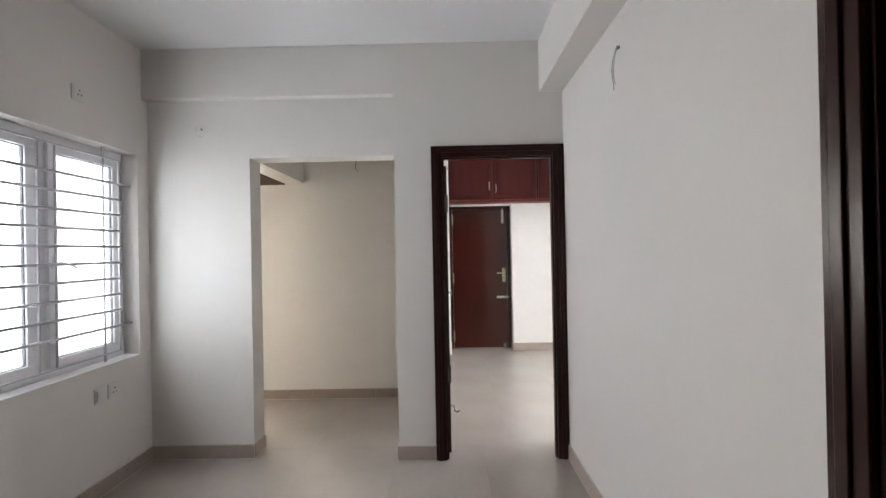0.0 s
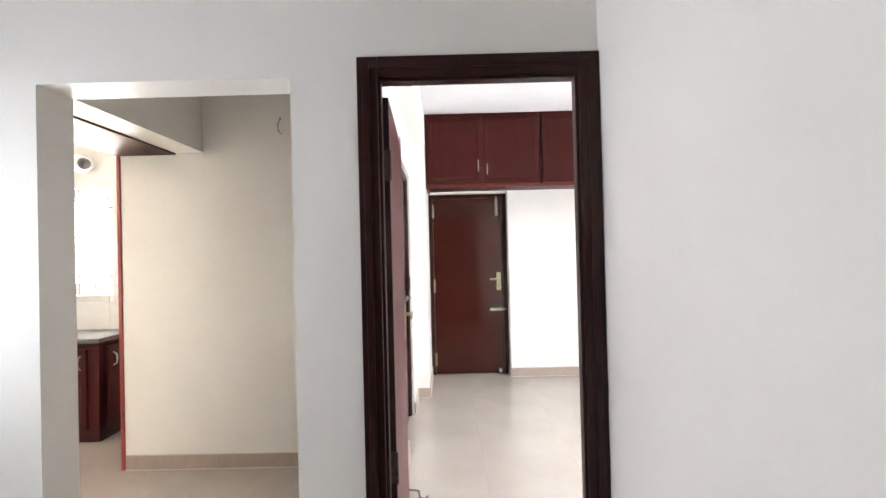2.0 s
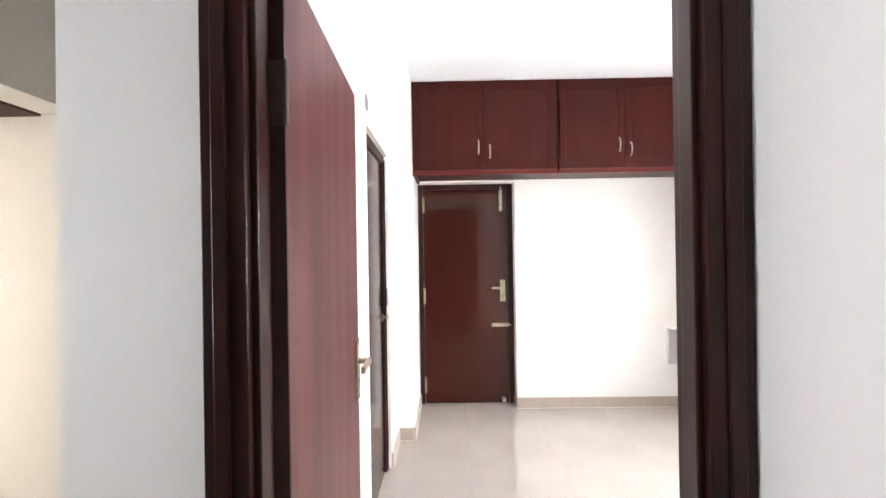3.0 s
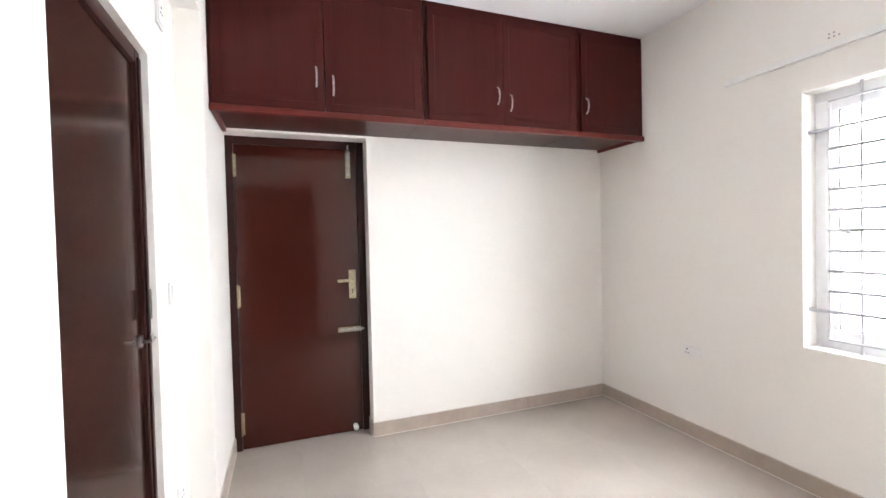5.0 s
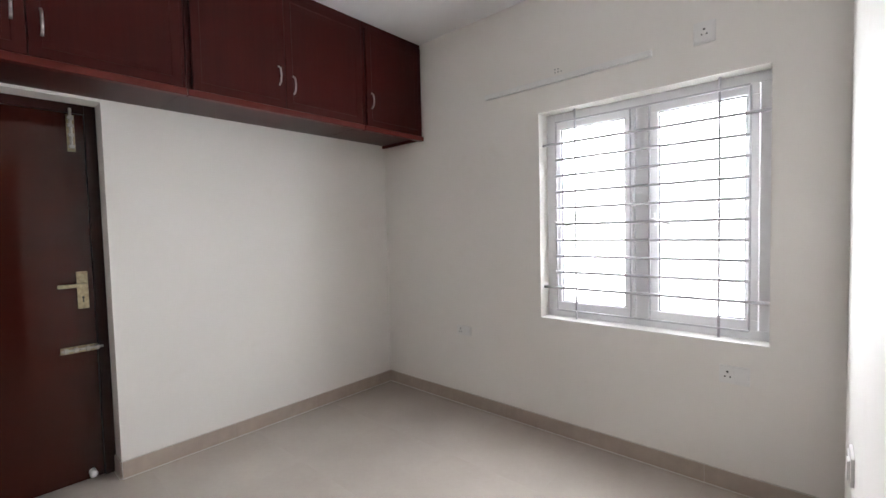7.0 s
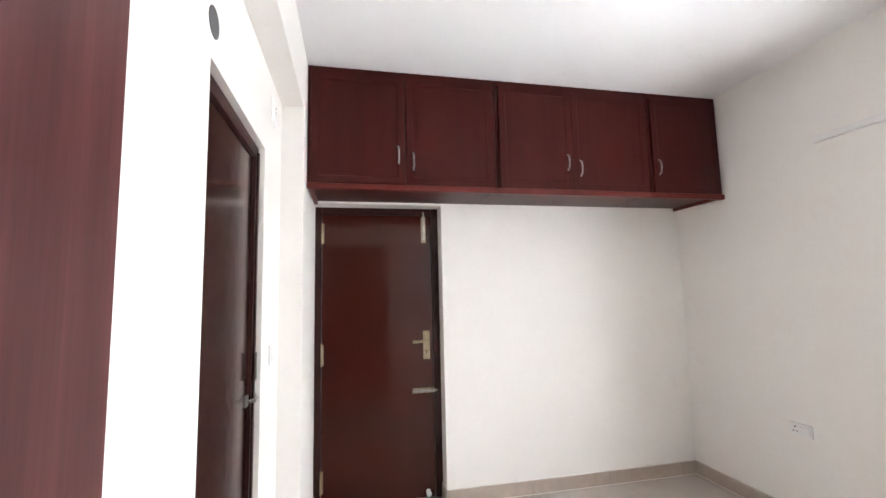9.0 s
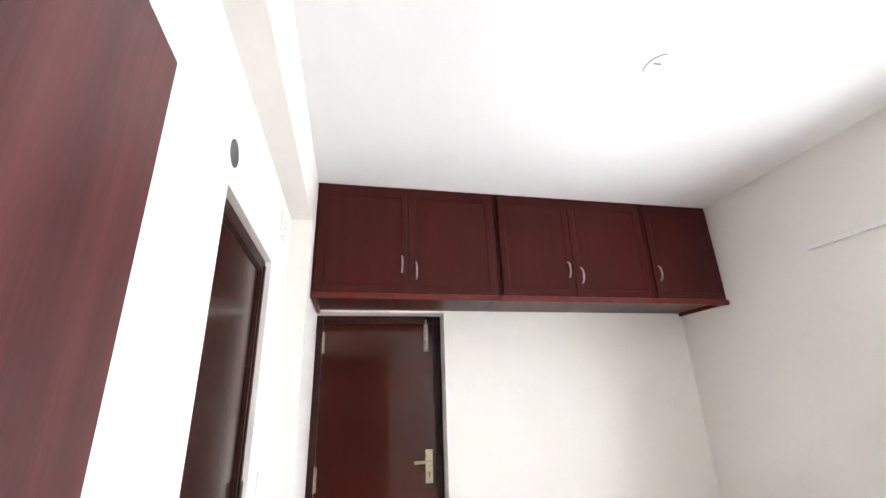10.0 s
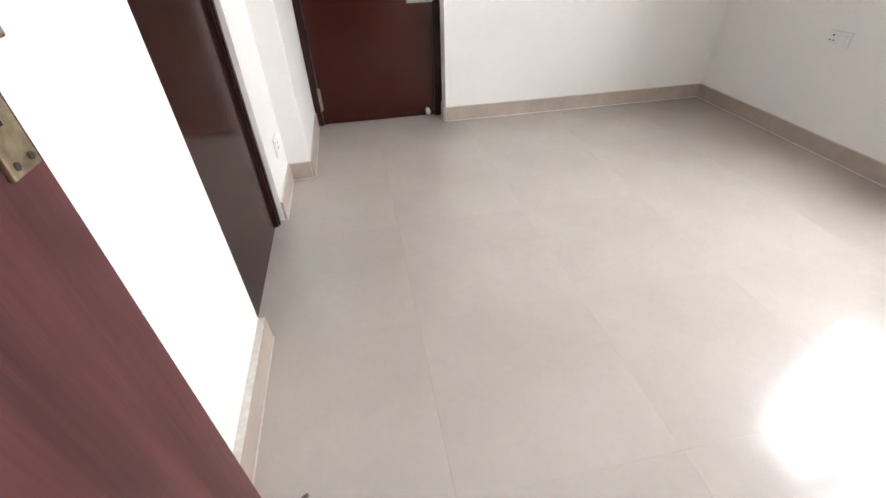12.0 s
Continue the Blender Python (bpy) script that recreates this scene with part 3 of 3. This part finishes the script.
def loft_unit(x0, x1, doors, label):
    u = thing("loft_cabinet", label, "cabinet", group="loft cabinets on the back wall")
    yb = BY1 - 0.003
    part("carcass", boxes((x0, x0 + 0.018, LY + 0.001, yb, LZ0 + 0.03, LZ1), (x1 - 0.018, x1, LY + 0.001, yb, LZ0 + 0.03, LZ1),
                          (x0 + 0.018, x1 - 0.018, yb - 0.012, yb, LZ0 + 0.03, LZ1), (x0 + 0.018, x1 - 0.018, LY + 0.001, yb - 0.012, LZ1 - 0.018, LZ1)), UNDER, u)
    part("bottom_panel", boxes((x0 + 0.018, x1 - 0.018, LY + 0.02, yb - 0.012, LZ0 + 0.03, LZ0 + 0.045)), UNDER, u, "dark stained underside")
    part("face_frame", boxes((x0, x0 + 0.022, LY, LY + 0.018, LZ0 + 0.036, LZ1), (x1 - 0.022, x1, LY, LY + 0.018, LZ0 + 0.036, LZ1),
                             (x0 + 0.022, x1 - 0.022, LY, LY + 0.018, LZ1 - 0.05, LZ1), bevel=0.0015), LOFT, u)
    part("bottom_rail", boxes((x0, x1, LY - 0.022, LY + 0.018, LZ0, LZ0 + 0.035), bevel=0.004), LOFT_X, u, "red edge rail along the bottom")
    for a, b, hx, hz in doors:
        cabinet_door(u, a, b, LY, 2.048, 2.715, hx, hz)
    return u


u1 = loft_unit(-0.216, 0.918, [(-0.196, 0.346, 0.306, 2.228), (0.350, 0.898, 0.394, 2.190)], "mahogany stained two-door loft cabinet above the door")
u2 = loft_unit(0.922, 2.018, [(0.945, 1.444, 1.405, 2.228), (1.448, 1.998, 1.494, 2.192)], "mahogany stained two-door loft cabinet under the ceiling")
u3 = loft_unit(2.022, BX1 - 0.002, [(2.044, BX1 - 0.02, 2.083, 2.222)], "mahogany stained single-door loft cabinet in the corner")
part("end_batten", boxes((-0.214, -0.190, LY + 0.02, BY1 - 0.003, LZ0 + 0.006, LZ0 + 0.029), bevel=0.002), LOFT_X, u1, "red batten against the wall")
part("end_batten", boxes((BX1 - 0.026, BX1 - 0.004, LY + 0.02, BY1 - 0.003, LZ0 + 0.006, LZ0 + 0.029), bevel=0.002), LOFT_X, u3, "red batten against the wall")


# ---- switches, sockets and wiring ----
def plate(name, label, m, w, h, modules):
    """A wall plate. Local x along the wall, z up, y = 0 on the wall and -y into the room."""
    p = thing(name, label, "socket" if "socket" in name else "switch", m)
    part("base", boxes((-w / 2, w / 2, -0.010, 0, -h / 2, h / 2), bevel=0.003), PLASTIC, p)
    n = len(modules)
    mw = (w - 0.016) / n
    for i, kind in enumerate(modules):
        cx = -w / 2 + 0.008 + mw * (i + 0.5)
        mod = part("module", boxes((cx - mw / 2 + 0.001, cx + mw / 2 - 0.001, -0.0135, -0.0101, -h / 2 + 0.012, h / 2 - 0.012), bevel=0.001), PLASTIC, p)
        if kind == "socket":
            bm = bmesh.new()
            for dx, dz, r in ((0, 0.014, 0.005), (-0.011, -0.010, 0.004), (0.011, -0.010, 0.004)):
                rod(bm, (cx + dx, -0.0132, dz), (cx + dx, -0.0145, dz), r)
            part("pin_hole", bm, HOLE_SHADE, mod)
        elif kind == "knob":
            part("knob", rod(bmesh.new(), (cx, -0.0136, 0), (cx, -0.026, 0), 0.0095, 20, 0.0085), GREY, mod, "grey fan regulator knob", True)
        else:
            bm = boxes((cx - mw / 2 + 0.003, cx + mw / 2 - 0.003, -0.0175, -0.0136, -h / 2 + 0.015, h / 2 - 0.015), bevel=0.0015)
            part("rocker", bm, PLASTIC, mod)
    return p


plate("wall_socket", "white socket with switch below the bedroom window", pose(BX1, 3.577, 0.578, 0, 0, -90), 0.125, 0.088, ["socket", "switch"])
plate("wall_socket", "white socket high on the bedroom wall", pose(BX1, 3.708, 2.243, 0, 0, -90), 0.095, 0.105, ["socket"])
plate("wall_socket", "white socket low on the bedroom wall near the corner", pose(BX1, 5.256, 0.562, 0, 0, -90), 0.130, 0.072, ["socket", "switch"])
plate("wall_switch", "white switch board with fan regulator beside the door", pose(0.632, W1B, 1.212, 0, 0, 180), 0.225, 0.076, ["switch", "switch", "switch", "knob"])
plate("wall_socket", "white socket low beside the door", pose(1.95, W1B, 0.55, 0, 0, 180), 0.12, 0.09, ["socket", "switch"])
plate("wall_socket", "white plate high beside the column", pose(BX0, 5.24, 2.285, 0, 0, 90), 0.09, 0.13, ["socket"])
plate("wall_socket", "white socket low beside the bathroom door", pose(BX0, 5.30, 0.275, 0, 0, 90), 0.09, 0.09, ["socket"])
plate("wall_switch", "white switch beside the bathroom door", pose(BX0, 5.27, 1.14, 0, 0, 90), 0.075, 0.09, ["switch"])
plate("wall_socket", "white switch plate below the hall window", pose(HX0, 2.585, 0.59, 0, 0, 90), 0.085, 0.088, ["switch"])
plate("wall_socket", "white socket below the hall window", pose(HX0, 2.685, 0.59, 0, 0, 90), 0.085, 0.088, ["socket"])
plate("wall_socket", "white socket high on the hall window wall", pose(HX0, 2.465, 2.32, 0, 0, 90), 0.085, 0.085, ["socket"])
plate("wall_switch", "white switch on the kitchen tiles", pose(-2.78, KY1 - 0.012, 1.22), 0.10, 0.075, ["switch"])

trunk = thing("cable_trunking", "white plastic cable trunking above the bedroom window", "trunking")
part("cover", boxes((BX1 - 0.026, BX1, 3.946, 5.01, 2.192, 2.226), bevel=0.003), PLASTIC, trunk)
bm = bmesh.new()
for i in range(5):
    rod(bm, (BX1 - 0.002, 4.50 - 0.02 * (i % 3), 2.255 + 0.018 * (i // 3)), (BX1 + 0.004, 4.50 - 0.02 * (i % 3), 2.255 + 0.018 * (i // 3)), 0.005, 8)
part("knockout", bm, GREY, trunk, "small drilled marks above the trunking")

w_ = thing("wire", "grey bare cable tails hanging from the hall wall", "wire")
part("tail", tube(bmesh.new(), [(HX1, 2.02, 2.30), (HX1 - 0.015, 2.022, 2.295), (HX1 - 0.02, 2.045, 2.255), (HX1 - 0.02, 2.062, 2.215), (HX1 - 0.022, 2.055, 2.185), (HX1 - 0.03, 2.02, 2.135), (HX1 - 0.034, 2.005, 2.10)], 0.0014), GREYWIRE, w_, "", True)
part("tail", tube(bmesh.new(), [(HX1, 2.02, 2.295), (HX1 - 0.015, 2.018, 2.285), (HX1 - 0.018, 2.035, 2.245), (HX1 - 0.018, 2.05, 2.21), (HX1 - 0.024, 2.03, 2.165), (HX1 - 0.03, 1.995, 2.122)], 0.0014), GREYWIRE, w_, "", True)
part("sleeve", rod(bmesh.new(), (HX1 + 0.01, 2.02, 2.298), (HX1 - 0.012, 2.02, 2.298), 0.008), GREYWIRE, w_)
w_ = thing("wire", "brown bare cable tails hanging from the passage wall", "wire")
part("tail", tube(bmesh.new(), [(-1.10, PB, 2.29), (-1.10, PB - 0.02, 2.285), (-1.115, PB - 0.025, 2.24), (-1.11, PB - 0.03, 2.20), (-1.085, PB - 0.04, 2.17)], 0.0022), COPPER, w_, "", True)
part("tail", tube(bmesh.new(), [(-1.10, PB, 2.285), (-1.105, PB - 0.02, 2.27), (-1.118, PB - 0.022, 2.23), (-1.105, PB - 0.03, 2.19)], 0.0022), COPPER, w_, "", True)

cover = thing("junction_cover", "round white junction cover on the hall wall", "cover")
part("disc", rod(bmesh.new(), (-1.93, W1L, 2.262), (-1.93, W1L - 0.006, 2.262), 0.046, 28, 0.043), PLASTIC, cover, "", False)
part("tail", tube(bmesh.new(), [(-1.925, W1L - 0.005, 2.27), (-1.922, W1L - 0.02, 2.262), (-1.91, W1L - 0.025, 2.255)], 0.004), GREYWIRE, cover)

vent = thing("vent_pipe", "round pipe opening in the bedroom wall, its shade a flat dark disc", "vent")
VY, VZ = 4.35, 2.150
# no real hole: a flat dark disc paints the shade inside the pipe
bm = bmesh.new()
rod(bm, (BX0 - 0.001, VY, VZ), (BX0 + 0.002, VY, VZ), 0.043, 32)
part("opening", bm, PIPE_SHADE, vent)

hook = thing("fan_hook_plate", "round filled fan hook plate on the ceiling", "plate")
FX, FY = 1.285, 4.39
part("disc", rod(bmesh.new(), (FX, FY, BC), (FX, FY, BC - 0.003), 0.075, 32, 0.073), CEIL, hook)
bm = bmesh.new()
arc = tube(bmesh.new(), [(FX + 0.077 * math.cos(a), FY + 0.077 * math.sin(a), BC - 0.001) for a in [radians(150 + 9 * i) for i in range(12)]], 0.0025, 6)
box(bm, FX - 0.055, FX - 0.02, FY - 0.02, FY - 0.012, BC - 0.005, BC - 0.003)
part("crack", arc, PATCH, hook, "dark joint round the plate")
part("slot", bm, PATCH, hook)


# ---- kitchen ----
CX, CY, CT = -2.65, 4.585, 0.80
base = thing("kitchen_cabinet", "mahogany stained base cabinet under the granite counter", "cabinet")
part("carcass", boxes((-4.4, CX - 0.022, CY + 0.022, KY1 - 0.016, 0.10, CT - 0.035)), LOFT, base)
part("plinth", boxes((-4.38, CX - 0.05, CY + 0.06, KY1 - 0.016, 0, 0.099)), UNDER, base)
part("face_frame", boxes((-4.4, CX, CY, CY + 0.0215, CT - 0.075, CT - 0.035), (CX - 0.075, CX, CY, CY + 0.0215, 0.10, CT - 0.076), (CX - 0.0215, CX, CY + 0.022, KY1 - 0.016, CT - 0.075, CT - 0.035)), LOFT, base)
for k in range(4):
    b = CX - 0.08 - k * 0.40
    cabinet_door(base, b - 0.39, b, CY, 0.12, CT - 0.08, b - 0.04, 0.62)
bm = boxes((CX, CX + 0.02, CY + 0.07, CY + 0.40, 0.12, CT - 0.08), bevel=0.003)
d = part("door", bm, LOFT, base)
part("handle", tube(bmesh.new(), [(CX + 0.02, CY + 0.12, 0.57), (CX + 0.045, CY + 0.12, 0.585), (CX + 0.05, CY + 0.12, 0.62), (CX + 0.045, CY + 0.12, 0.655), (CX + 0.02, CY + 0.12, 0.67)], 0.006), STEEL, d, "", True)
top = thing("countertop", "dark grey granite kitchen countertop", "countertop")
part("slab", boxes((-4.4, CX + 0.035, CY - 0.035, KY1 - 0.016, CT - 0.034, CT), bevel=0.004), GRANITE, top)
upper = thing("wall_cabinet", "dark stained wall cabinet with glazed door beside the kitchen window", "cabinet")
UX0, UX1, UY = -4.2, -3.345, 4.74
part("carcass", boxes((UX1 - 0.02, UX1, UY + 0.021, KY1 - 0.001, 1.60, 1.98), (UX0, UX0 + 0.02, UY + 0.021, KY1 - 0.001, 1.60, 1.98),
                      (UX0 + 0.02, UX1 - 0.02, UY + 0.021, KY1 - 0.001, 1.60, 1.62), (UX0 + 0.02, UX1 - 0.02, UY + 0.021, KY1 - 0.001, 1.96, 1.98),
                      (UX0 + 0.02, UX1 - 0.02, KY1 - 0.012, KY1 - 0.001, 1.62, 1.96), bevel=0.002), LOFT, upper)
for a, b in ((UX0, (UX0 + UX1) / 2 - 0.002), ((UX0 + UX1) / 2 + 0.002, UX1)):
    k = 0.05
    gd = part("door", boxes((a, b, UY, UY + 0.02, 1.60, 1.60 + k), (a, b, UY, UY + 0.02, 1.98 - k, 1.98), (a, a + k, UY, UY + 0.02, 1.60 + k, 1.98 - k), (b - k, b, UY, UY + 0.02, 1.60 + k, 1.98 - k), bevel=0.003), LOFT, upper)
    part("pane", boxes((a + k, b - k, UY + 0.008, UY + 0.012, 1.60 + k, 1.98 - k)), glass_m, gd, "clear glass pane")
bm = bmesh.new()
low = [bm.verts.new(v) for v in ((UX1 - 0.035, UY + 0.03, 1.599), (UX1 - 0.035, KY1 - 0.001, 1.599), (UX1 - 0.035, KY1 - 0.001, 1.47))]
bm.faces.new(low)
ext = bmesh.ops.extrude_face_region(bm, geom=bm.faces[:])
bmesh.ops.translate(bm, vec=(0.025, 0, 0), verts=[v for v in ext["geom"] if isinstance(v, bmesh.types.BMVert)])
bmesh.ops.recalc_face_normals(bm, faces=bm.faces[:])
part("bracket", bm, UNDER, upper, "triangular dark wooden bracket")
lamp = thing("wall_lamp", "white round globe lamp with open mouth on the kitchen wall", "lamp")
GC, GR = Vector((-3.04, KY1 - 0.10, 2.19)), 0.078
mouth = Vector((0.75, -0.45, -0.15)).normalized()
bm = bmesh.new()
bmesh.ops.create_uvsphere(bm, u_segments=32, v_segments=20, radius=GR, matrix=mouth.to_track_quat("Z", "Y").to_matrix().to_4x4())
bmesh.ops.delete(bm, geom=[v for v in bm.verts if v.co.dot(mouth) > GR * 0.86], context="VERTS")
bmesh.ops.translate(bm, vec=GC, verts=bm.verts[:])
globe = part("globe", bm, PLASTIC, lamp, "", True)
globe.modifiers.new("thickness", "SOLIDIFY").thickness = 0.004
part("holder", rod(bmesh.new(), (-3.04, KY1, 2.19), (-3.04, KY1 - 0.035, 2.19), 0.035, 20), PLASTIC, lamp)

# kitchen wall tiles between counter and 1.47 m
tiles = thing("kitchen_tiling", "white glazed wall tiles above the counter", "tiles", kind="structure")
for r in range(3):
    for c in range(9):
        a, b = -4.4 + c * 0.30, -4.4 + (c + 1) * 0.30
        c0, c1 = CT + r * 0.225, CT + (r + 1) * 0.225
        if b > KW[0] and a < KW[1] and c1 > KW[2]:
            if a < KW[0] - 0.02:
                b = KW[0]
            elif b > KW[1] + 0.02:
                a = KW[1]
            elif c0 < KW[2] - 0.02:
                c1 = KW[2]
            else:
                continue
        part("tile", boxes((a + 0.001, b - 0.001, KY1 - 0.010, KY1 - 0.0005, c0 + 0.001, c1 - 0.001)), WALLTILE, tiles)

# ---- floor tiles ----
floor_root = bpy.data.objects["floor"]
T = 0.60


def floor_tiles(x0, x1, y0, y1, ox, oy):
    """Square tiles clipped to a room, joints under 1 mm wide."""
    shared = {}
    i0, j0 = math.floor((x0 - ox) / T), math.floor((y0 - oy) / T)
    for i in range(i0, math.ceil((x1 - ox) / T)):
        for j in range(j0, math.ceil((y1 - oy) / T)):
            a, b = max(x0, ox + i * T), min(x1, ox + (i + 1) * T)
            c, d = max(y0, oy + j * T), min(y1, oy + (j + 1) * T)
            w, h = round(b - a, 4), round(d - c, 4)
            if w < 0.01 or h < 0.01:
                continue
            if (w, h) not in shared:
                bm = bmesh.new()
                box(bm, -w / 2 + 0.0002, w / 2 - 0.0002, -h / 2 + 0.0002, h / 2 - 0.0002, -0.009, 0.0)
                shared[w, h] = mesh_of("tile", bm, TILE)
            ob = new("tile", shared[w, h])
            ob.parent = floor_root
            ob.location = ((a + b) / 2, (c + d) / 2, 0)


floor_tiles(HX0, HX1 + 0.2, HY0, W1B, -0.02, 0.1)
floor_tiles(COLX - 0.2, BX1, W1B, D2Y, 0.18, 0.1)
floor_tiles(KX0, -0.556, W1B, KY1, -0.02, 0.1)
